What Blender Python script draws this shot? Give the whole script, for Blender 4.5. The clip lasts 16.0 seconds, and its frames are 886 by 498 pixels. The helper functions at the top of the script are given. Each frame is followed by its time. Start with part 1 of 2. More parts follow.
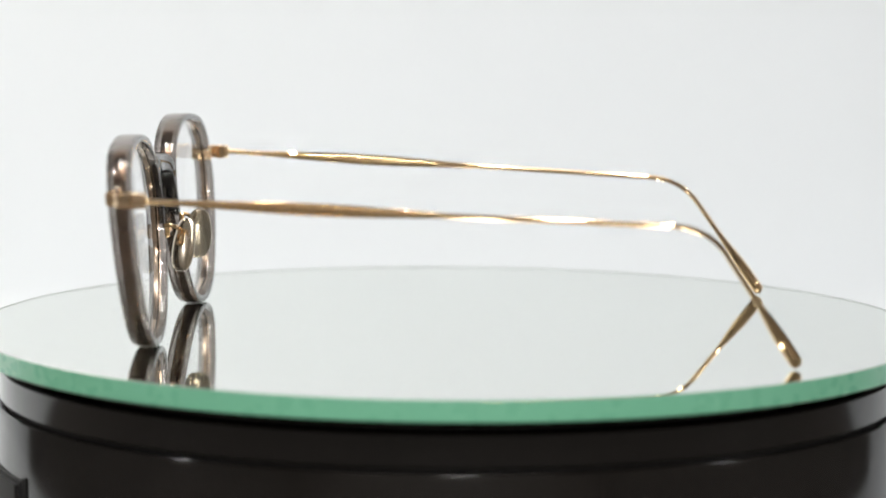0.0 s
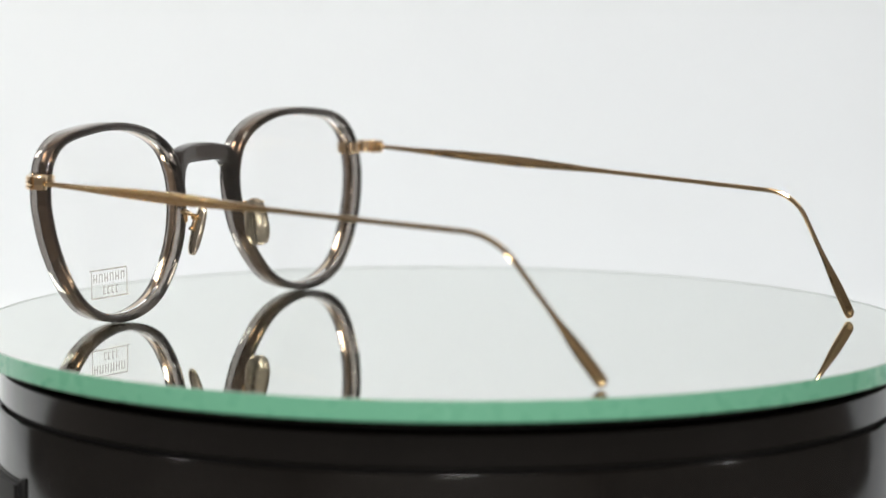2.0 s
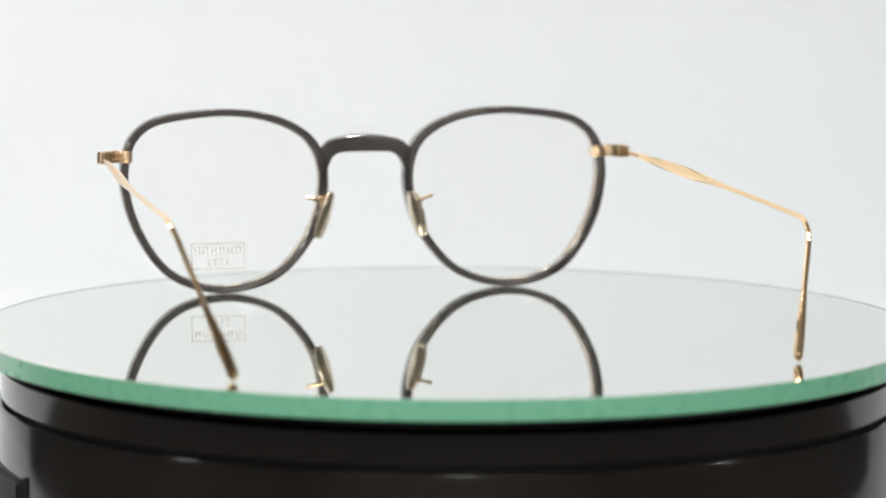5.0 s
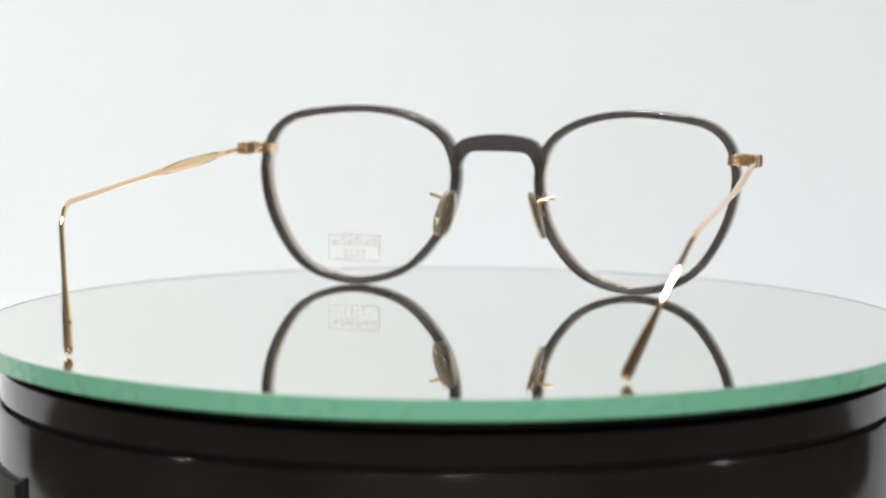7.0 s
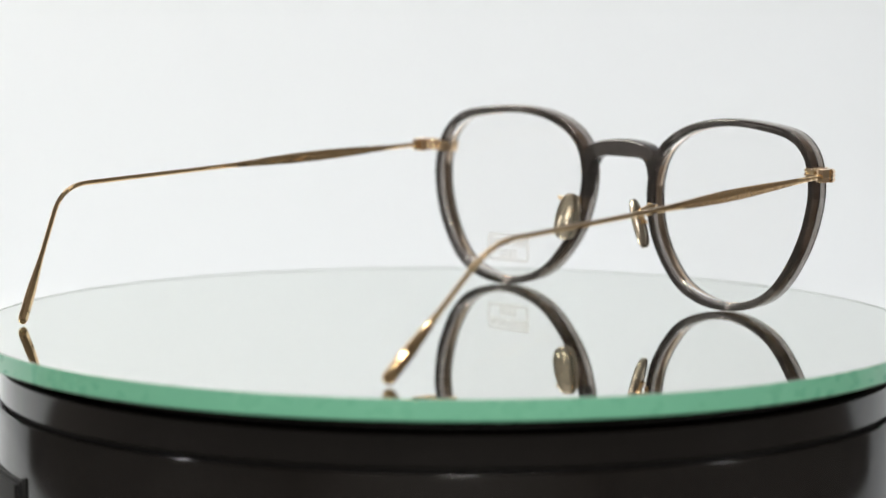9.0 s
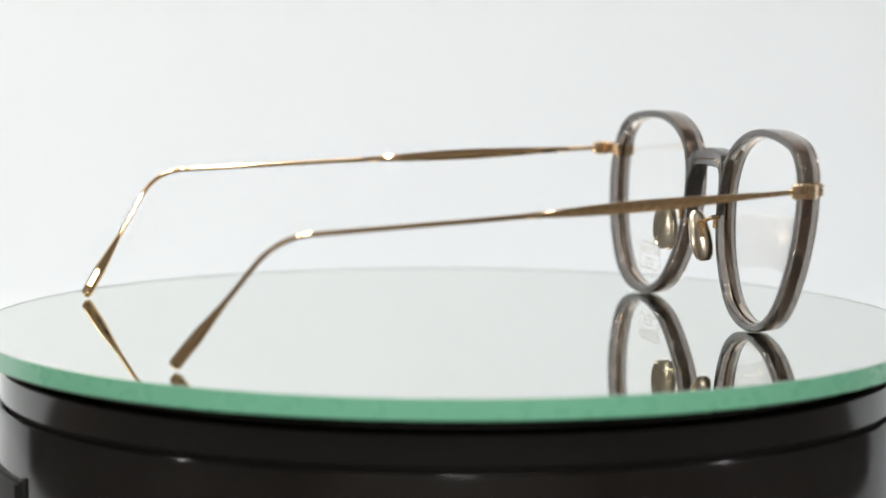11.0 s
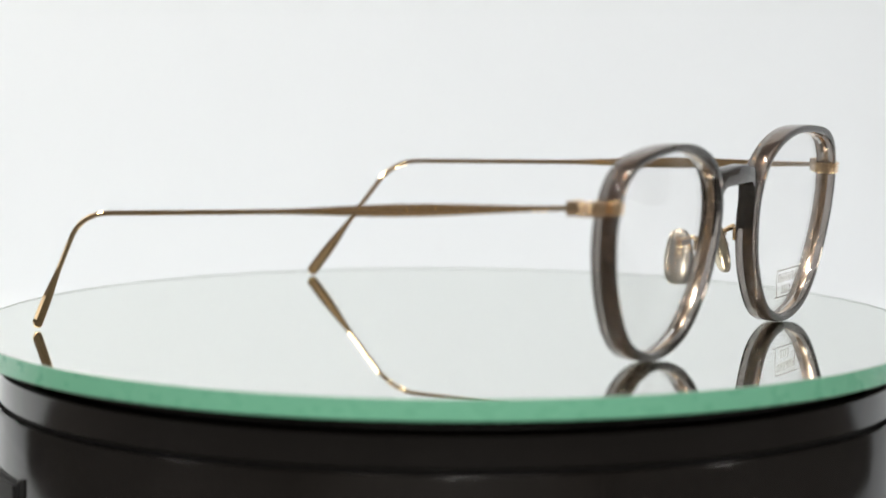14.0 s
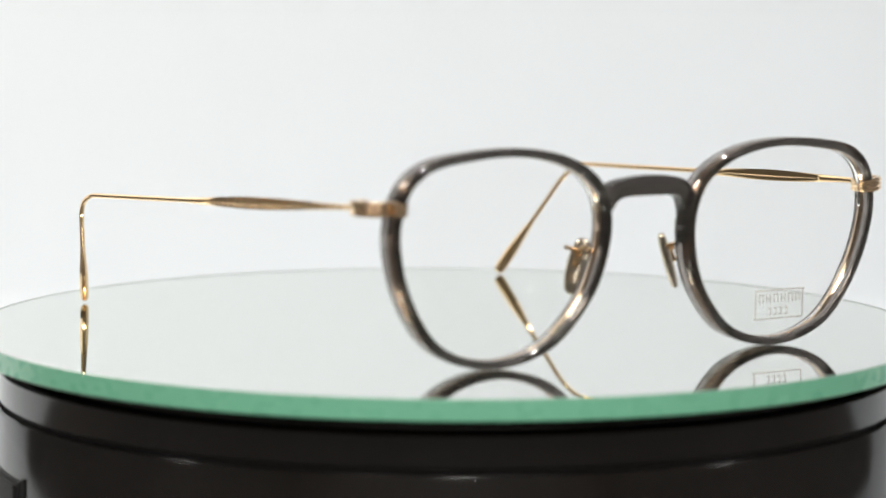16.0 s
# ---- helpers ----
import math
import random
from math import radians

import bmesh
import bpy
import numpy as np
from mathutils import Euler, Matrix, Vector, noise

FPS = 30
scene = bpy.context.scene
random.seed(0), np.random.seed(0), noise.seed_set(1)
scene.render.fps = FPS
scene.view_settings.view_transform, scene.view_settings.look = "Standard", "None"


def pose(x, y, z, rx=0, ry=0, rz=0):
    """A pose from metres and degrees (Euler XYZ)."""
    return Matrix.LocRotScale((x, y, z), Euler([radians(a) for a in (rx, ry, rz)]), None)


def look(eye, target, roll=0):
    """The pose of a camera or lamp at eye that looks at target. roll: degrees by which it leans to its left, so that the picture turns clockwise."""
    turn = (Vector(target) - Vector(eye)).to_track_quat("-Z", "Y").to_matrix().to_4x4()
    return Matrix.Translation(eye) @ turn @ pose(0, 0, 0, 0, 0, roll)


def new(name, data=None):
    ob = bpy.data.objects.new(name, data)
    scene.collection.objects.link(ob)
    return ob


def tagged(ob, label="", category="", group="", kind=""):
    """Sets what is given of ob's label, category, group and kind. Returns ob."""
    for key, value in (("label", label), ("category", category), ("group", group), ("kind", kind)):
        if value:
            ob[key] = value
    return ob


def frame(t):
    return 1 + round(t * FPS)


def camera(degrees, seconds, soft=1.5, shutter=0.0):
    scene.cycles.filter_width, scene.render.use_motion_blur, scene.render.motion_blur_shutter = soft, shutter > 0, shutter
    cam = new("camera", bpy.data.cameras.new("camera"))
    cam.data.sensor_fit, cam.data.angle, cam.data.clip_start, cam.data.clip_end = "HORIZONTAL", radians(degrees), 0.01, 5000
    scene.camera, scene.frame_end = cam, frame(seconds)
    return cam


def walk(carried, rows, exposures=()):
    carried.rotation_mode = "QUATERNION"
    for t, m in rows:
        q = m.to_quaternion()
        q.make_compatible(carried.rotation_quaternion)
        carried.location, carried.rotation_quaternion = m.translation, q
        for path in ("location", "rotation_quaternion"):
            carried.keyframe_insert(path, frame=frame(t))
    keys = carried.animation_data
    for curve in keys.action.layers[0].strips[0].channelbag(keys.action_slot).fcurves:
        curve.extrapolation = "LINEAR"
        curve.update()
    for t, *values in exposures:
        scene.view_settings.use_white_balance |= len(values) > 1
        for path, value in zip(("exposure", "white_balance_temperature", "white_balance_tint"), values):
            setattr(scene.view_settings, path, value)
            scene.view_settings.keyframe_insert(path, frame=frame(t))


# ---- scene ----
D0, PITCH, ROLL = 0.62014, 6.347, 0.35


def eye_row(t, grow):
    d, p = D0 / (1 + grow), radians(PITCH)
    target = Vector((-0.00162, 0, 0.01636))
    return (t, look(target + Vector((0, -d * math.cos(p), d * math.sin(p))), target, ROLL))


cam = camera(18.0, 16.0)
cam.data.dof.use_dof = True
cam.data.dof.focus_distance, cam.data.dof.aperture_fstop = 0.623, 13.0
# the slight breathing of the focusing lens, as a few millimetres of travel
walk(cam, [eye_row(*r) for r in (
    (0.0, -0.001), (1.5, -0.001), (3.0, 0.002), (5.5, -0.004), (7.0, -0.002), (10.0, -0.001),
    (12.5, -0.002), (13.5, 0.001), (14.5, 0.004), (16.0, 0.0025))])

# ---- world and lamps ----
world = bpy.data.worlds.new("world")
scene.world = world
world.use_nodes = True
world.node_tree.nodes["Background"].inputs[0].default_value = (0.5, 0.55, 0.6, 1)
world.node_tree.nodes["Background"].inputs[1].default_value = 0.02


def area(name, eye, target, size, power, colour, shape="RECTANGLE", size_y=None):
    data = bpy.data.lights.new(name, "AREA")
    data.shape, data.size, data.energy, data.color = shape, size, power, colour
    if size_y:
        data.size_y = size_y
    ob = new(name, data)
    ob.matrix_world = look(eye, target)
    return ob


# ceiling spots and added fill panels in the room, an added lamp over the backdrop and one at its left, narrow overhead
# strips set for glints and nearer spots
for x in (-0.95, -0.08, 0.85):
    for y in (-0.65, -1.55):
        area("ceiling_spot", (x, y, 1.66), (x * 0.7, y * 0.7, 0), 0.045, 3.6, (0.97, 0.985, 1.0), "DISK")
# fill with no known source, to brighten what the gold reflects
for x in (-0.8, 0.8):
    area("room_fill", (x, -2.3, 1.70), (x, -2.3, 0.0), 0.6, 6.5, (1.0, 0.975, 0.93))
# weak overhead fill, added to even out the paper's brightness
area("backdrop_fill", (0.05, 0.02, 0.80), (0.05, 0.50, 0.12), 0.6, 0.18, (0.95, 0.975, 1.0), size_y=0.12)
area("backdrop_side_light", (-0.60, 0.22, 0.50), (-0.26, 0.5, 0.13), 0.16, 1.7, (1.0, 0.965, 0.87), size_y=0.16)
# x placed from the temple glints; length in depth invented so facets catch them
for x, w in ((-0.195, 0.034), (-0.125, 0.008), (-0.05, 0.02), (0.085, 0.022), (0.17, 0.022)):
    area("glint_strip", (x, -0.03, 1.18), (x, -0.03, 0.0), w, 48 * w, (1.0, 0.98, 0.95), size_y=0.45)
for x, y, z in ((-0.42, -0.40, 1.15), (0.40, -0.45, 1.15), (0.02, -0.75, 1.20)):
    data = bpy.data.lights.new("led_spot", "SPOT")
    data.energy, data.color, data.shadow_soft_size = 16.0, (1.0, 0.98, 0.95), 0.02
    data.spot_size, data.spot_blend = radians(24), 0.6
    new("led_spot", data).matrix_world = look((x, y, z), (0, -0.02, 0.02))

# low lamps added for glints: three behind the camera, two out at the sides
for x, y, z, w in ((0.01, -1.45, 0.48, 0.5), (0.07, -1.45, 0.48, 0.5), (0.14, -1.45, 0.48, 0.5), (-1.15, -0.5, 0.44, 0.8), (1.15, -0.45, 0.42, 0.8)):
    area("low_glint_lamp", (x, y, z), (0, 0, 0.03), 0.03, w, (0.99, 0.98, 0.95), "DISK")

# ---- materials ----


def material(name, colour, rough=0.5, metal=0.0, **more):
    m = bpy.data.materials.new(name)
    m.use_nodes = True
    b = m.node_tree.nodes["Principled BSDF"]
    b.inputs["Base Color"].default_value = (*colour, 1)
    b.inputs["Roughness"].default_value, b.inputs["Metallic"].default_value = rough, metal
    for k, v in more.items():
        b.inputs[k.replace("_", " ")].default_value = v
    return m


def grain(m, scale, amount, colour=None, bump=0.0, rough=0.0, detail=6.0, stretch=(1, 1, 1)):
    """Noise on a material's colour, relief and roughness, in object space (metres)."""
    t = m.node_tree
    b = t.nodes["Principled BSDF"]
    co, mp, nz = t.nodes.new("ShaderNodeTexCoord"), t.nodes.new("ShaderNodeMapping"), t.nodes.new("ShaderNodeTexNoise")
    mp.inputs["Scale"].default_value = stretch
    nz.inputs["Scale"].default_value, nz.inputs["Detail"].default_value = scale, detail
    t.links.new(co.outputs["Object"], mp.inputs["Vector"])
    t.links.new(mp.outputs["Vector"], nz.inputs["Vector"])
    if colour:
        mix = t.nodes.new("ShaderNodeMix")
        mix.data_type = "RGBA"
        ramp = t.nodes.new("ShaderNodeMapRange")
        ramp.inputs["From Min"].default_value, ramp.inputs["From Max"].default_value = 0.35, 0.7
        ramp.inputs["To Max"].default_value = amount
        t.links.new(nz.outputs["Fac"], ramp.inputs["Value"])
        t.links.new(ramp.outputs["Result"], mix.inputs["Factor"])
        src = b.inputs["Base Color"].links[0].from_socket if b.inputs["Base Color"].links else None
        if src:
            t.links.new(src, mix.inputs["A"])
        else:
            mix.inputs["A"].default_value = b.inputs["Base Color"].default_value
        mix.inputs["B"].default_value = (*colour, 1)
        t.links.new(mix.outputs["Result"], b.inputs["Base Color"])
    if bump:
        bp = t.nodes.new("ShaderNodeBump")
        bp.inputs["Strength"].default_value, bp.inputs["Distance"].default_value = bump, 0.0004
        t.links.new(nz.outputs["Fac"], bp.inputs["Height"])
        t.links.new(bp.outputs["Normal"], b.inputs["Normal"])
    if rough:
        mr = t.nodes.new("ShaderNodeMapRange")
        r0 = b.inputs["Roughness"].default_value
        mr.inputs["To Min"].default_value, mr.inputs["To Max"].default_value = max(0, r0 - rough), r0 + rough
        t.links.new(nz.outputs["Fac"], mr.inputs["Value"])
        t.links.new(mr.outputs["Result"], b.inputs["Roughness"])
    return m


PAPER = grain(material("white_backdrop_paper", (0.825, 0.848, 0.866), 0.8), 300, 0.25, (0.785, 0.81, 0.83), 0.02)
# walls and ceiling stay out of view; pale tones lift reflections in the metal
ROOM = grain(material("room_plaster", (0.64, 0.60, 0.56), 0.85), 6, 0.5, (0.56, 0.52, 0.48), 0.05)
WALL = grain(material("pale_room_plaster", (0.62, 0.61, 0.60), 0.85), 6, 0.5, (0.55, 0.54, 0.53), 0.05)
# unseen side walls, darkened to dim their reflection in the turntable base
SIDE = grain(material("toned_down_side_plaster", (0.36, 0.345, 0.33), 0.85), 6, 0.5, (0.29, 0.275, 0.26), 0.05)
CARPET = grain(material("dark_room_floor", (0.17, 0.15, 0.135), 0.7), 40, 0.6, (0.12, 0.106, 0.096), 0.1)
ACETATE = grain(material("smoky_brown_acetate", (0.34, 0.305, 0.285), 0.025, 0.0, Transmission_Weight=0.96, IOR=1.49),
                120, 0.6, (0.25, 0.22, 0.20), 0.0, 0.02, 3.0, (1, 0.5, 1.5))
# darker copy of the acetate: light lost through its depth, put into the colour
ACETATE_DEEP = grain(material("acetate_depth_tint", (0.085, 0.074, 0.067), 0.025, 0.0, Transmission_Weight=0.8, IOR=1.49),
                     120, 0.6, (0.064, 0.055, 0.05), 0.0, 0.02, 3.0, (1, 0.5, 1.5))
GOLD = grain(material("polished_rose_gold", (0.97, 0.70, 0.40), 0.06, 1.0), 900, 0.35, (0.90, 0.58, 0.29), 0.0, 0.02)
LINING = grain(material("pale_gold_lining", (0.64, 0.50, 0.38), 0.13, 1.0), 300, 0.5, (0.42, 0.28, 0.18), 0.004, 0.03)
ENGRAVED = grain(material("engraved_gold", (0.95, 0.66, 0.35), 0.18, 1.0), 800, 0.6, (0.72, 0.44, 0.20), 0.3, 0.08)
LENS = material("clear_demo_lens", (0.985, 0.985, 0.98), 0.0, 0.0, Transmission_Weight=1.0, IOR=1.2)
PRINT = material("beige_lens_print", (0.42, 0.36, 0.27), 0.6, 0.0, Alpha=0.42)
PAD = grain(material("satin_pale_gold_pad", (0.58, 0.50, 0.39), 0.2, 1.0), 500, 0.4, (0.55, 0.48, 0.37), 0.006, 0.05)
POLISH = grain(material("bright_polished_gold", (0.93, 0.70, 0.46), 0.09, 1.0), 700, 0.3, (0.82, 0.57, 0.34), 0.006, 0.03, 4.0, (0.2, 0.2, 1.5))


def clear_sheet(name, tint, shine):
    """Thin clear glass: a tinted see-through sheet with a faint sharp reflection."""
    m = bpy.data.materials.new(name)
    m.use_nodes = True
    t = m.node_tree
    t.nodes.clear()
    out, mix = t.nodes.new("ShaderNodeOutputMaterial"), t.nodes.new("ShaderNodeMixShader")
    clear, gloss = t.nodes.new("ShaderNodeBsdfTransparent"), t.nodes.new("ShaderNodeBsdfGlossy")
    clear.inputs["Color"].default_value, gloss.inputs["Roughness"].default_value = (*tint, 1), 0.0
    mix.inputs["Fac"].default_value = shine
    t.links.new(clear.outputs[0], mix.inputs[1])
    t.links.new(gloss.outputs[0], mix.inputs[2])
    t.links.new(mix.outputs[0], out.inputs["Surface"])
    return m


GLASS = clear_sheet("mirror_glass", (0.99, 1.0, 0.99), 0.13)
SILVER = material("mirror_silvering", (0.98, 0.99, 0.98), 0.0, 1.0)
EDGE = grain(material("green_ground_glass_edge", (0.205, 0.56, 0.36), 0.28, 0.0, Coat_Weight=0.4, Coat_Roughness=0.15),
             260, 0.5, (0.19, 0.53, 0.34), 0.03, 0.06)
BEVEL = material("grey_bevel_glass", (0.36, 0.40, 0.37), 0.25)
BLACK = grain(material("black_gloss_plastic", (0.0065, 0.0055, 0.0048), 0.13, 0.0, Specular_IOR_Level=0.5), 60, 0.6, (0.0105, 0.009, 0.0078), 0.02, 0.05, 5.0, (1, 1, 3))
BODY = grain(material("black_brown_gloss_plastic", (0.0075, 0.0062, 0.0053), 0.12, 0.0, Specular_IOR_Level=0.5), 45, 0.6, (0.0135, 0.0115, 0.010), 0.02, 0.05, 5.0, (1, 1, 3))
RUBBER = grain(material("black_matt_plastic", (0.008, 0.008, 0.008), 0.55), 400, 0.5, (0.014, 0.014, 0.014), 0.05)

# ---- mesh helpers (the small things are drawn in millimetres) ----
MM = 0.001


def part(name, bm, mat, parent=None, label="", smooth=True, scale=MM):
    me = bpy.data.meshes.new(name)
    bmesh.ops.recalc_face_normals(bm, faces=bm.faces)
    if scale != 1:
        bmesh.ops.scale(bm, vec=(scale,) * 3, verts=bm.verts)
    for f in bm.faces:
        f.smooth = smooth
    for e in bm.edges:
        e.smooth = not (len(e.link_faces) == 2 and e.calc_face_angle(0) > 0.5)
    bm.to_mesh(me)
    bm.free()
    for m in (mat if isinstance(mat, (list, tuple)) else [mat]):
        me.materials.append(m)
    ob = new(name, me)
    ob.parent = parent
    return tagged(ob, label)


def rings(loops, closed=False, caps=True, bm=None):
    """A skin over loops of points; closed: the last loop joins the first."""
    bm = bm or bmesh.new()
    vs = [[bm.verts.new(p) for p in l] for l in loops]
    n = len(loops[0])
    for i in range(len(vs) if closed else len(vs) - 1):
        a, b = vs[i], vs[(i + 1) % len(vs)]
        for j in range(n):
            bm.faces.new((a[j], a[(j + 1) % n], b[(j + 1) % n], b[j]))
    if caps and not closed:
        bm.faces.new(vs[0])
        bm.faces.new(vs[-1])
    return bm


def section(w, h, r, steps=4):
    """A rounded rectangle, half sizes w and h, corner radius r."""
    r = min(r, w * 0.999, h * 0.999)
    out = []
    for cx, cy, a0 in ((w - r, h - r, 0), (r - w, h - r, 90), (r - w, r - h, 180), (w - r, r - h, 270)):
        for k in range(steps):
            a = radians(a0 + 90 * k / (steps - 1))
            out.append((cx + r * math.cos(a), cy + r * math.sin(a)))
    return out


def spline(points, n, closed=True):
    """n samples of a smooth curve through a few design points."""
    p = [Vector(q) for q in points]
    m = len(p)
    out = []
    for i in range(n):
        u = i / n * m if closed else i / (n - 1) * (m - 1)
        k = min(int(u), m - 1 if closed else m - 2)
        f = u - k
        if closed:
            a, b, c, d = p[k - 1], p[k], p[(k + 1) % m], p[(k + 2) % m]
        else:
            a, b, c, d = p[max(k - 1, 0)], p[k], p[k + 1], p[min(k + 2, m - 1)]
        out.append(0.5 * (2 * b + (c - a) * f + (2 * a - 5 * b + 4 * c - d) * f * f + (3 * b - a - 3 * c + d) * f ** 3))
    return out


def tube(path, radius, n=10, flat=None, up=(0, 0, 1)):
    """A sweep; radius(s): half size across, flat(s): half size along up, s in millimetres from the start."""
    loops, s = [], 0.0
    for i, p in enumerate(path):
        t = (path[min(i + 1, len(path) - 1)] - path[max(i - 1, 0)]).normalized()
        side = t.cross(Vector(up)).normalized()
        top = side.cross(t)
        if i:
            s += (p - path[i - 1]).length
        a = radius(s) if callable(radius) else radius
        b = flat(s) if callable(flat) else (flat or a)
        loops.append([p + side * a * math.cos(q) + top * b * math.sin(q) for q in (2 * math.pi * (k + 0.5) / n for k in range(n))])
    return rings(loops)


def strip(path, w, h, r):
    """A bar of rounded rectangular section along a level path."""
    loops = []
    for i, p in enumerate(path):
        t = path[min(i + 1, len(path) - 1)] - path[max(i - 1, 0)]
        side = Vector((-t.y, t.x, 0)).normalized()
        loops.append([p + side * u + Vector((0, 0, v)) for u, v in section(w, h, r, 3)])
    return rings(loops)


def box(size, centre=(0, 0, 0), bevel=0.0, rot=None, bm=None):
    bm = bm or bmesh.new()
    m = Matrix.Translation(centre) @ (rot.to_4x4() if rot else Matrix())
    got = bmesh.ops.create_cube(bm, size=1, matrix=m @ Matrix.Diagonal((*size, 1)))
    if bevel:
        edges = list({e for v in got["verts"] for e in v.link_edges})
        bmesh.ops.bevel(bm, geom=edges, offset=bevel, segments=2, affect="EDGES", profile=0.5)
    return bm


def lathe(profile, n=128, bm=None):
    """A turned body from (radius, z) pairs, closed where the radius is 0."""
    bm = bm or bmesh.new()
    rows = []
    for r, z in profile:
        rows.append([bm.verts.new((0, 0, z))] if r == 0 else
                    [bm.verts.new((r * math.cos(2 * math.pi * k / n), r * math.sin(2 * math.pi * k / n), z)) for k in range(n)])
    for a, b in zip(rows, rows[1:]):
        for k in range(n):
            j = (k + 1) % n
            if len(a) == 1 and len(b) > 1:
                bm.faces.new((a[0], b[k], b[j]))
            elif len(b) == 1 and len(a) > 1:
                bm.faces.new((a[k], a[j], b[0]))
            elif len(a) > 1:
                bm.faces.new((a[k], a[j], b[j], b[k]))
    return bm


# ---- the room, the table and the white backdrop ----
TABLE_Z = -0.075


def slab(name, size, centre, mat, label="", category="", scale=1):
    ob = part(name, box(size, centre), mat, None, smooth=False, scale=1)
    return tagged(ob, label, category, kind="structure")


slab("floor", (4.2, 4.2, 0.05), (0, -0.8, -0.85), CARPET, "dark carpeted room floor", "floor")
slab("ceiling", (4.2, 4.2, 0.05), (0, -0.8, 1.75), WALL, "pale grey plaster ceiling", "ceiling")
slab("wall_north", (4.2, 0.08, 2.55), (0, 1.34, 0.45), WALL, "pale grey plaster wall behind the backdrop", "wall")
slab("wall_south", (4.2, 0.08, 2.55), (0, -2.94, 0.45), ROOM, "pale grey plaster wall of the room", "wall")
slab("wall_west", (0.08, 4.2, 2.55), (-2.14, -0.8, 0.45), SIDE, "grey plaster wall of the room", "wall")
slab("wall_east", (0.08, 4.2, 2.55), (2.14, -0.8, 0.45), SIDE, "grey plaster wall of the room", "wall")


def backdrop():
    """A white paper sweep: it lies on the table, rises behind in a curve."""
    prof = [(0.125, TABLE_Z)] + [(0.48 + 0.02 * math.sin(radians(a)), TABLE_Z + 0.02 - 0.02 * math.cos(radians(a))) for a in range(0, 91, 6)] + [(0.50, 0.70)]
    loops = []
    for y, z in prof:
        loops.append([(-0.85, y, z), (0.85, y, z), (0.85, y + 0.003, z - 0.003), (-0.85, y + 0.003, z - 0.003)])
    ob = part("backdrop", rings(loops), PAPER, None, scale=1)
    return tagged(ob, "seamless white paper backdrop curving up from the table", "backdrop", kind="structure")


backdrop()

def table():
    ob = tagged(new("table"), "plain dark-topped table under the white backdrop", "table")
    ob.location = (0, 0, -0.825)
    part("tabletop", box((1.8, 1.1, 0.03), (0, 0.06, 0.728), 0.004), CARPET, ob, scale=1)
    for x in (-0.85, 0.85):
        for y in (-0.42, 0.54):
            part("leg", box((0.05, 0.05, 0.713), (x, y, 0.3565), 0.004), RUBBER, ob, scale=1)
    return ob


table()

# ---- turntable ----
PLATE_R, PLATE_T = 104.55, 4.45


def turntable_base():
    ob = tagged(new("turntable_base"), "round glossy black plastic turntable base with a groove", "turntable")
    ob.location = (0, 0, TABLE_Z)
    top = -TABLE_Z * 1000 - PLATE_T - 0.45
    part("collar", lathe([(0, top - 9.4), (98.8, top - 9.4), (99.2, top - 9.1), (99.2, top - 3.0), (98.8, top - 2.6), (96.0, top - 2.2), (95.5, top), (0, top)]), BLACK, ob)
    part("groove", lathe([(0, top - 10.2), (97.9, top - 10.2), (97.9, top - 9.4), (0, top - 9.4)]), RUBBER, ob, "matt black shadow groove")
    part("body", lathe([(0, 2), (99.8, 2), (100.2, 2.5), (100.2, top - 10.75), (100.05, top - 10.4), (99.7, top - 10.2), (0, top - 10.2)]), BODY, ob)
    for a in (45, 135, 225, 315):
        part("foot", lathe([(0, 0), (8, 0), (8, 2), (0, 2)], 24), RUBBER, ob).location = (0.08 * math.cos(radians(a)), 0.08 * math.sin(radians(a)), 0)
    return ob


def power_switch():
    """On the base's wall, well round to one side: a stepped black rocker with two upright ribs beside it."""
    ob = tagged(new("power_switch"), "small black rocker switch on the turntable's side", "switch")
    R = 100.2

    def plate_on(name, a0, a1, z0, z1, out, mat, label=""):
        loops = []
        for k in range(7):
            a = radians(270 - (a0 + (a1 - a0) * k / 6))
            loops.append([(r * math.cos(a), r * math.sin(a), z) for r, z in ((R - 0.6, z0), (R + out, z0), (R + out, z1), (R - 0.6, z1))])
        return part(name, rings(loops), mat, ob, label)
    plate_on("switch_plate", 61.7, 80, -43, -27.2, 0.7, RUBBER)
    plate_on("rocker", 62.1, 78, -41, -28.0, 1.6, RUBBER, "raised rocker")
    plate_on("rib", 61.05, 61.35, -45, -26.6, 0.5, RUBBER)
    plate_on("rib", 60.45, 60.8, -45, -26.2, 0.5, RUBBER)
    return ob


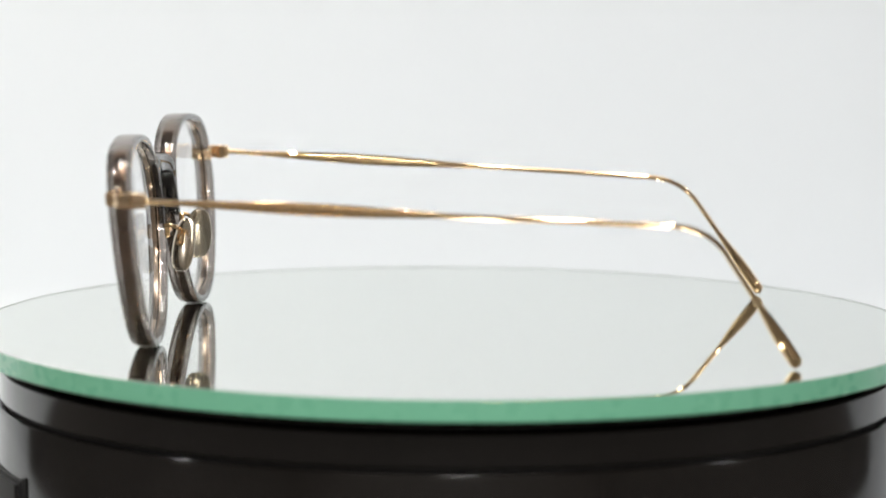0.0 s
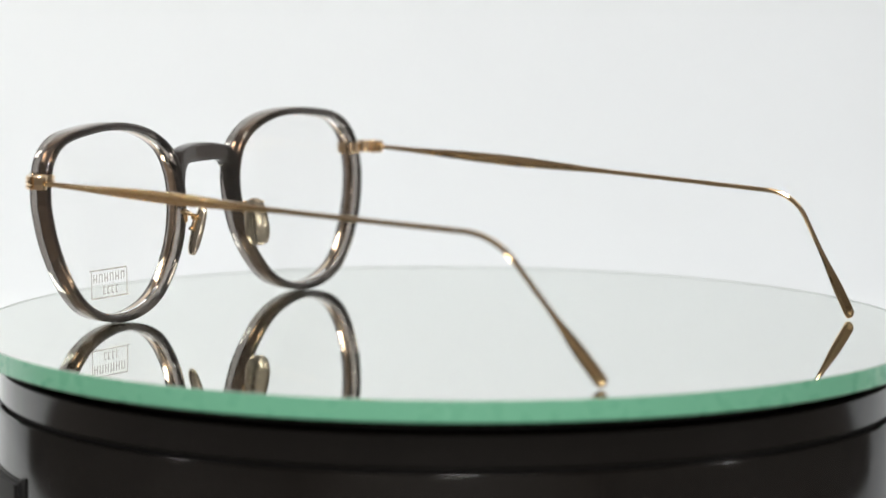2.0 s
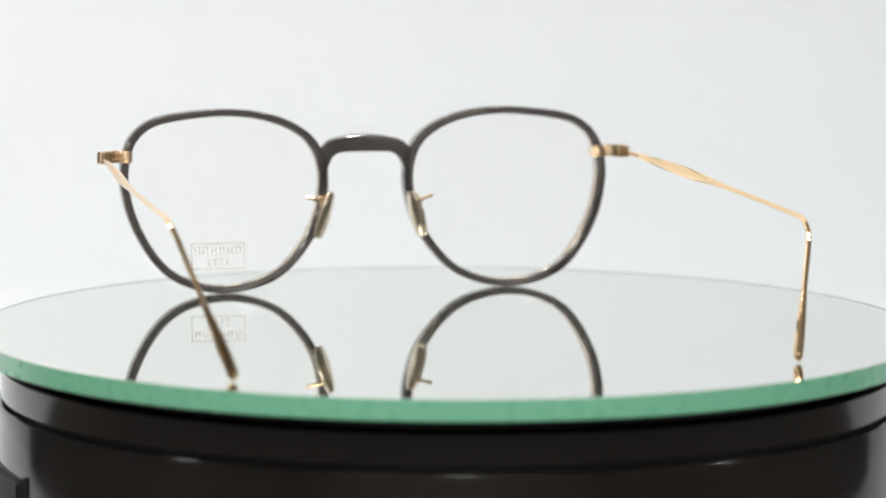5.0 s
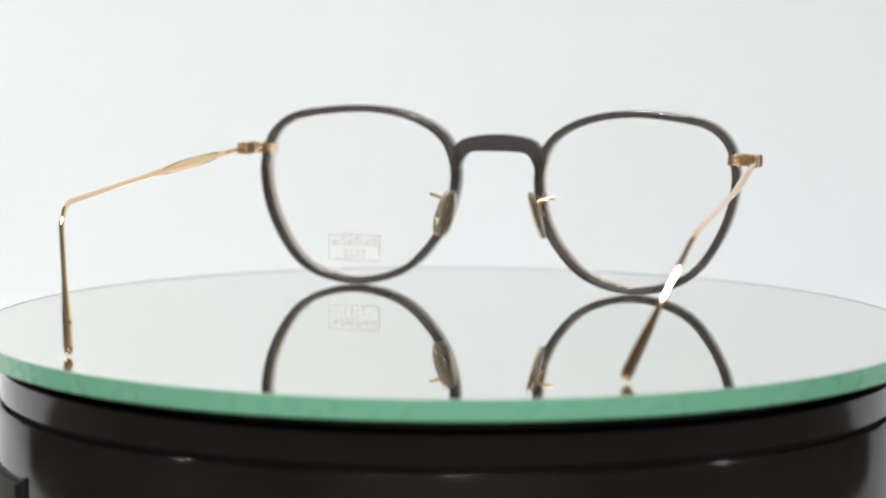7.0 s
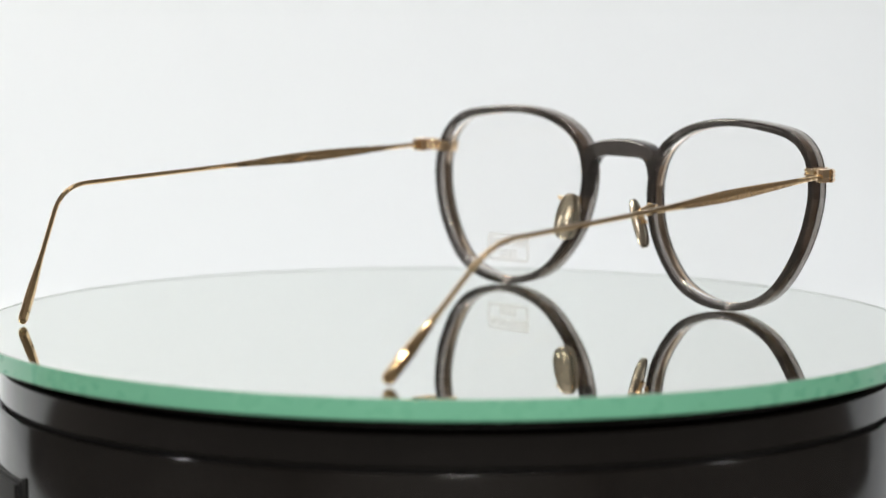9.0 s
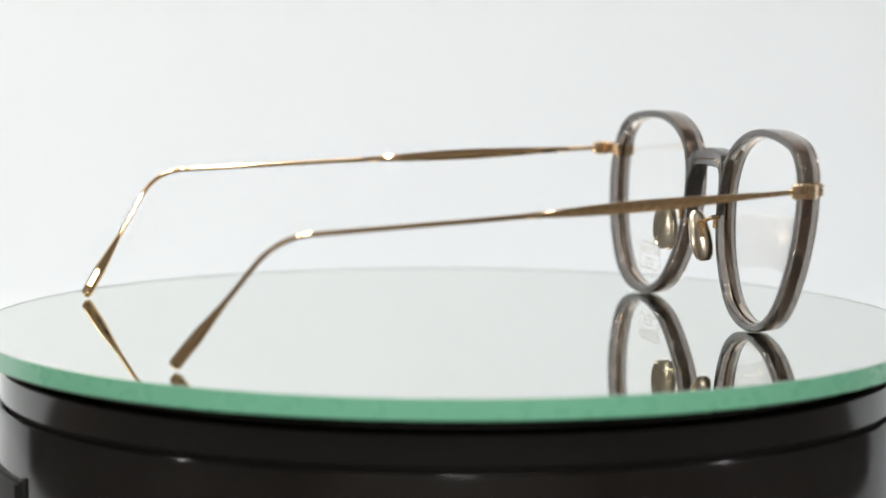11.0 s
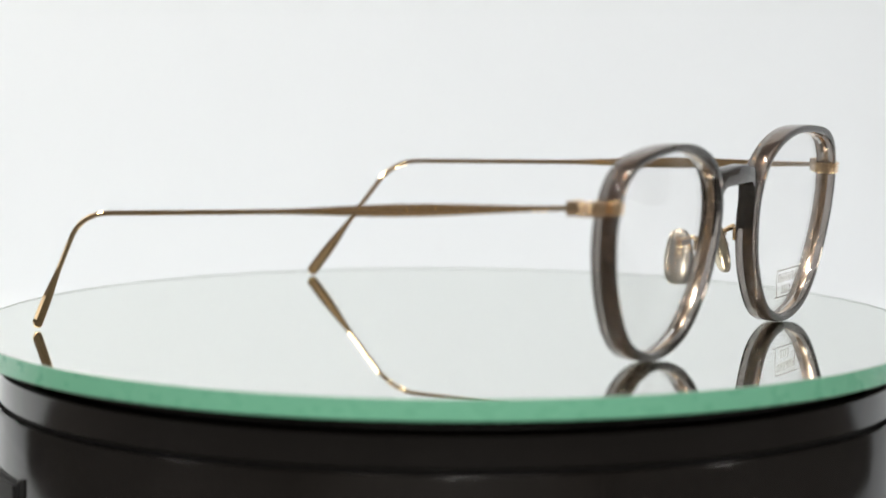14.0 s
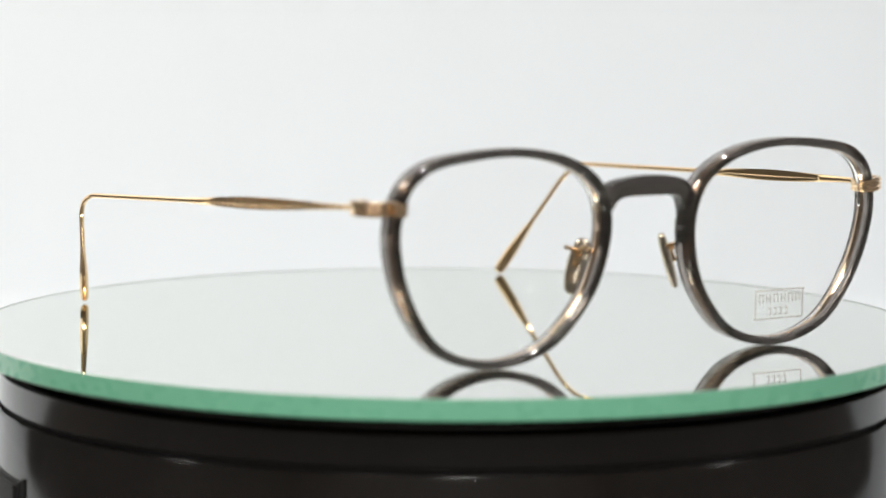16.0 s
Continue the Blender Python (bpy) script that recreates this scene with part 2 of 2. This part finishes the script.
def mirror_plate():
    ob = tagged(new("mirror_plate"), "round glass mirror with a green ground edge on the turntable", "mirror")
    R, T = PLATE_R, PLATE_T
    bm = lathe([(0, 0), (R - 0.12, 0), (R, -0.12), (R, -0.16), (0, -0.16)], 256)
    for f in bm.faces:
        if abs(f.calc_center_median().z + 0.16) < 1e-4:
            f.material_index = 1
        elif f.calc_center_median().xy.length > R - 0.1 and f.calc_center_median().z > -0.1:
            f.material_index = 2
    part("mirror_glass", bm, [GLASS, SILVER, BEVEL], ob, "silvered clear glass")
    part("backing", lathe([(0, -0.22), (R - 0.95, -0.22), (R - 0.95, -T), (0, -T)], 96), RUBBER, ob, "dark backing")
    n = 256
    prof = [(R - 0.88, -0.18), (R, -0.18), (R, -T + 0.3), (R - 0.3, -T), (R - 0.88, -T)]
    bm = rings([[(r * math.cos(a), r * math.sin(a), z) for r, z in prof] for a in (2 * math.pi * k / n for k in range(n))], closed=True)
    part("glass_edge", bm, EDGE, ob, "green ground glass edge")
    return ob


# ---- eyeglasses ----
OX, OY = -5.82, -1.89            # of the glasses' middle, from the turntable's axis
LENS_X, LENS_Z, FRONT_Y = 34.6, 22.05, 65.0
TILT = math.tan(radians(5.3))
OUTLINE = ((24.5, 7.6), (22.9, 14.3), (18.2, 18.6), (11.5, 20.2), (0.2, 21.2), (-9.5, 20.2), (-16.9, 17.5), (-22.0, 13.2),
           (-24.15, 6.4), (-23.6, -0.3), (-21.6, -6.9), (-17.2, -13.4), (-10.9, -18.85), (0.3, -21.48), (11.4, -18.95),
           (17.8, -13.2), (22.4, -4.7), (24.2, 2.4))


def front(x, d, z):
    """A place on the front: d in millimetres ahead of its middle sheet, which leans and bows a little."""
    return Vector((x, FRONT_Y + d + (z - LENS_Z) * TILT - 1.6 * (x / 60) ** 2, z))


def outline(n):
    """The closed lens shape, evenly rounded."""
    p = spline(OUTLINE, n)
    for _ in range(n // 16):
        p = [0.25 * p[i - 1] + 0.5 * p[i] + 0.25 * p[(i + 1) % n] for i in range(n)]
    return p


def rim_loops(sx, width, depth, corner, inset=0.0, shift=0.0, n=112):
    pts = outline(n)
    loops = []
    for i, p in enumerate(pts):
        t = (pts[(i + 1) % n] - pts[i - 1]).normalized()
        out = Vector((t.y, -t.x))
        if out.dot(p) < 0:
            out = -out
        w = width(p) if callable(width) else width
        cut = inset(p) if callable(inset) else inset
        loops.append([front(sx * (LENS_X + p.x + out.x * (u - cut)), v + shift, LENS_Z + p.y + out.y * (u - cut)) for u, v in section(w, depth, corner)])
    return loops


def rim_width(p):
    return 0.84 + 0.2 * min(1.0, abs(p.x) / 22) + 0.06 * smooth_step(18, 23, -p.x)


def lens_mesh(sx):
    pts = outline(72)
    bm = bmesh.new()
    steps = [i / 10 for i in range(11)]
    grids = []
    for d in (0.55, -0.55):
        rows = []
        for k in steps[1:]:
            rows.append([bm.verts.new(front(sx * (LENS_X + p.x * k * 0.955), d + 1.5 * (1 - k * k), LENS_Z + p.y * k * 0.955)) for p in pts])
        c = bm.verts.new(front(sx * LENS_X, d + 1.5, LENS_Z))
        for j in range(72):
            bm.faces.new((c, rows[0][j], rows[0][(j + 1) % 72]))
            for a, b in zip(rows, rows[1:]):
                bm.faces.new((a[j], a[(j + 1) % 72], b[(j + 1) % 72], b[j]))
        grids.append(rows[-1])
    a, b = grids
    for j in range(72):
        bm.faces.new((a[j], a[(j + 1) % 72], b[(j + 1) % 72], b[j]))
    return bm


def lens_print():
    """A thin printed frame with two rows of plain bars."""
    bm = bmesh.new()
    cx, cz = -36.4, 8.6
    r = ((cx - LENS_X * -1) ** 2 + (cz - LENS_Z) ** 2) / (22.0 ** 2)
    d = 0.62 + 1.5 * (1 - r)

    def bar(x, z, w, h):
        m = front(cx + x, d, cz + z)
        box((w, 0.05, h), m, bm=bm)
    for z in (3.05, -3.05):
        bar(0, z, 13.2, 0.32)
    for x in (6.45, -6.45):
        bar(x, 0, 0.32, 5.8)
    for k in range(6):
        x = -5.0 + 2.0 * k
        bar(x - 0.5, 1.3, 0.3, 1.9)
        bar(x + 0.5, 1.3, 0.3, 1.9)
        bar(x, 1.3 + (0.8 if k % 2 else -0.1), 0.8, 0.28)
    for k in range(4):
        x = -2.25 + 1.5 * k
        bar(x, -1.5, 0.28, 1.7)
        bar(x + 0.35, -0.75, 0.7, 0.26)
        bar(x + 0.35, -2.2, 0.7, 0.26)
    return bm


def bridge_mesh():
    loops = []
    for i in range(41):
        x = -10.7 + 21.4 * i / 40
        u = abs(x) / 10.3
        top = 37.5 - 1.5 * u * u - 0.9 * u ** 10
        low = 33.3 - 0.2 * u * u - 7.5 * u ** 8
        cz, h = (top + low) / 2, (top - low) / 2
        loops.append([front(x, v - 0.1 + 0.9 * (1 - u * u), cz + w) for w, v in section(h, 1.95, 0.7)])
    return rings(loops)


def temple_path(sx):
    """From the hinge back along the head, down round the ear."""
    h = Vector((sx * 64.2, 59.3, 33.0))
    k = Vector((69.9, -50.2, 25.7)) if sx > 0 else Vector((-63.8, -51.0, 27.8))
    e = Vector((61.2, -69.6, 1.5)) if sx > 0 else Vector((-54.9, -70.1, 1.4))
    u, v = (h - k).normalized(), (e - k).normalized()
    k = k - (u + v) * 1.65
    a, b = k + u * 6.6, k + v * 6.6
    pts = [h.lerp(a, i / 60) for i in range(60)]
    for i, p in enumerate(pts):
        p.x += sx * 1.0 * math.sin(math.pi * i / 60)
    pts += [(1 - f) ** 2 * a + 2 * f * (1 - f) * k + f * f * b for f in (i / 14 for i in range(14))]
    pts += [b.lerp(e, i / 18) for i in range(18)]
    return pts + [e + v * (0.0, 0.5, 0.9, 1.15, 1.25)[i] for i in range(5)]


TEMPLE_S = {sx: sum((q - p).length for p, q in zip(temple_path(sx), temple_path(sx)[1:])) for sx in (-1, 1)}


def smooth_step(a, b, s):
    f = min(1, max(0, (s - a) / (b - a)))
    return f * f * (3 - 2 * f)


def temple_half_height(s, total=140.0):
    blade = smooth_step(1, 34, s) * (1 - smooth_step(36, 65, s))
    tip = smooth_step(total - 19, total - 6, s)
    left = max(0.0, total - s)
    end = 1.0 if left > 1.25 else math.sqrt(max(0.02, 1 - (1 - left / 1.25) ** 2))
    return (0.56 + 0.8 * blade + 0.86 * tip) * end


def temple_half_width(s, total=140.0):
    left = max(0.0, total - s)
    end = 1.0 if left > 1.25 else math.sqrt(max(0.02, 1 - (1 - left / 1.25) ** 2))
    return (0.54 - 0.08 * smooth_step(2, 30, s) * (1 - smooth_step(36, 62, s)) + 0.45 * smooth_step(total - 19, total - 6, s)) * end


def engraving(sx):
    """The sunk panel of the temple's flat, and two raised scroll lines that cross along it."""
    path = temple_path(sx)[:60]

    def on_face(u, f, lift):
        j = u / 112 * 60
        k = int(j)
        h = temple_half_height(u)
        w = temple_half_width(u) * math.sqrt(1 - f * f)
        return path[k].lerp(path[min(k + 1, 59)], j - k) + Vector((sx * (w + lift), 0, f * h))
    loops = []
    for i in range(60):
        u = 3.0 + i * 0.95
        f = 0.8 * math.sin(math.pi * (i + 0.5) / 60) ** 0.4
        loops.append([on_face(u, f * g, l) for g, l in ((-1, -0.05), (-0.95, 0.02), (-0.4, 0.03), (0.4, 0.03), (0.95, 0.02), (1, -0.05))])
    panel, bm = rings(loops), bmesh.new()
    for ph in (0, math.pi):
        pts = []
        for i in range(240):
            u = 3.0 + i * 0.215
            j = u / 112 * 60
            k = int(j)
            p = path[k].lerp(path[min(k + 1, 59)], j - k)
            h = temple_half_height(u)
            zz = 0.62 * h * math.sin(u * 1.14 + ph)
            w = temple_half_width(u) * math.sqrt(max(0.05, 1 - (zz / h) ** 2))
            pts.append(p + Vector((sx * (w + 0.03), 0, zz)))
        loops = []
        for i, p in enumerate(pts):
            t = (pts[min(i + 1, 239)] - pts[max(i - 1, 0)]).normalized()
            side = t.cross(Vector((1, 0, 0))).normalized()
            loops.append([p + side * 0.1, p + Vector((sx * 0.02, 0, 0)), p - side * 0.1, p - Vector((sx * 0.1, 0, 0))])
        rings(loops, bm=bm)
    return panel, bm


def eyeglasses():
    ob = tagged(new("eyeglasses"), "smoky brown acetate eyeglasses with engraved rose-gold metal temples", "eyeglasses")
    for sx in (-1, 1):
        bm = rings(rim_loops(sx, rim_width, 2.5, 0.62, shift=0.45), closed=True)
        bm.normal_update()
        # front and back faces take the tint standing for the thicker light path
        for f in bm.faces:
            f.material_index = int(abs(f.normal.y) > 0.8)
        part("rim", bm, [ACETATE, ACETATE_DEEP], ob)
        part("inner_rim", rings(rim_loops(sx, 0.07, 1.15, 0.06, inset=lambda p: rim_width(p) + 0.03, shift=0.45), closed=True), LINING, ob, "thin pale-gold lining of the rim")
        lens = part("lens", lens_mesh(sx), LENS, ob, "clear demo lens")
        lens.visible_shadow = False
        if sx < 0:
            part("lens_print", lens_print(), PRINT, lens, "faint beige printed frame with two lines")
        # the metal corner piece that clasps the rim
        end = part("endpiece", box((2.8, 5.4, 3.1), front(sx * 58.6, 0.45, 32.9), 0.5), POLISH, ob, "grooved rose-gold endpiece")
        lug = spline([front(sx * 59.6, 0.9, 32.9), front(sx * 62.0, 0.7, 32.9), (sx * 64.1, 63.4, 32.95), (sx * 64.9, 61.6, 33.0)], 12, False)
        part("lug", strip(lug, 0.6, 1.5, 0.3), POLISH, end)
        for z in (-0.85, 0.0, 0.85):
            part("ridge", box((3.15, 5.75, 0.6), front(sx * 58.6, 0.45, 32.9 + z), 0.26), POLISH, end)
            part("ridge", strip([p + Vector((0, 0, z)) for p in lug], 0.78, 0.3, 0.28), POLISH, end)
        hinge = part("hinge", box((1.5, 3.8, 3.0), (sx * 64.35, 60.7, 33.0), 0.35), POLISH, ob, "small rose-gold hinge")
        for z in (-1.05, 0, 1.05):
            part("knuckle", lathe([(0, z + 32.52), (0.95, z + 32.52), (1.05, z + 32.62), (1.05, z + 33.38), (0.95, z + 33.48), (0, z + 33.48)], 20),
                 POLISH, hinge).location = (sx * 0.0632, 0.0606, 0)
        part("screw", lathe([(0, 34.4), (0.5, 34.4), (0.5, 34.56), (0.35, 34.62), (0, 34.62)], 16), ENGRAVED, hinge).location = (sx * 0.0632, 0.0606, 0)
        temple = part("temple", tube(temple_path(sx), lambda q: 1.05 * temple_half_width(q, TEMPLE_S[sx]), 8, lambda q: temple_half_height(q, TEMPLE_S[sx])), GOLD, ob, "slim rose-gold temple with a flattened tip")
        panel, scroll = engraving(sx)
        part("engraved_panel", panel, ENGRAVED, temple, "finely grained engraved panel")
        part("scroll", scroll, POLISH, temple, "fine raised scroll lines")
        nose_pad(ob, sx)
    # the solid bridge wears the same absorption tint all over
    part("bridge", bridge_mesh(), ACETATE_DEEP, ob)
    return ob


def nose_pad(ob, sx):
    c = Vector((sx * 11.4, 58.9, 18.6))
    w = Vector((-sx * 0.28, -0.1, 1)).normalized()
    n = Vector((-0.95, -0.31, 0)) if sx > 0 else Vector((0.83, -0.56, 0))
    n = (n - w * n.dot(w)).normalized()
    turn = Matrix((n, w.cross(n), w)).transposed()
    loops = []
    for i in range(19):
        a = math.pi * i / 18
        z, k = -math.cos(a), max(0.06, math.sin(a) ** 0.6)
        wide = 3.05 - 0.4 * z
        row = []
        for u, v in ((1.15 * math.cos(q), math.sin(q)) for q in (2 * math.pi * e / 20 for e in range(20))):
            row.append(c + turn @ Vector((u * (0.15 + 0.85 * k), v * wide * k, z * 5.9)))
        loops.append(row)
    pad = part("nose_pad", rings(loops), PAD, ob, "polished pale-gold metal nose pad")
    m = c + turn @ Vector((-1.1, 0, 1.2))
    part("pad_mount", box((1.0, 1.6, 3.4), m, 0.35, turn), GOLD, pad, "gold mounting plate")
    for dz in (1.2, -1.3):
        part("rivet", tube([m + turn @ Vector((-d, 0, dz)) for d in (0.3, 0.7, 0.95)], lambda q: (0.45, 0.45, 0.2)[min(2, int(q / 0.35))], 10, up=turn @ Vector((0, 1, 0))), POLISH, pad)
    top = c + turn @ Vector((-1.2, 0, 3.0))
    arm = spline([front(sx * 11.2, -1.6, 22.6), front(sx * 11.9, -2.9, 22.9), top.lerp(front(sx * 12.6, -3.2, 22.8), 0.5), top], 16, False)
    part("pad_arm", tube(arm, 0.45, 8), GOLD, ob, "thin gold pad arm")
    part("pad_bar", tube([top, top.lerp(Vector((sx * 15.2, 60.2, 22.9)), 0.5), Vector((sx * 15.2, 60.2, 22.9)), Vector((sx * 15.5, 60.3, 22.9))], 0.55, 10, 0.42), GOLD, ob, "short gold cross bar")
    part("pad_bracket", box((0.9, 1.2, 3.0), front(sx * 11.2, -2.3, 21.6), 0.25), GOLD, ob)


base = turntable_base()
power_switch()
plate = mirror_plate()
glasses = eyeglasses()

# the turning: degrees about the axis, and small unevenness of the drive
TURN = ((0.0, 0.42), (1.5, 0.33), (3.0, 0.25), (5.5, 0.07), (7.5, -0.06), (9.0, -0.25), (10.0, -0.3), (12.5, 0.05), (14.0, -0.2), (16.0, -0.28))


# the plate sits a trifle out of level, so it wobbles as it turns
LEAN = Matrix.Rotation(radians(0.1), 4, Vector((math.cos(radians(-56)), math.sin(radians(-56)), 0)))


def motions():
    rows = [(t, pose(0, 0, 0, 0, 0, 86.77 - 14.641 * t + d) @ LEAN) for t, d in TURN]
    walk(plate, rows)
    walk(glasses, [(t, m @ pose(OX * MM, OY * MM, 0)) for t, m in rows])


motions()
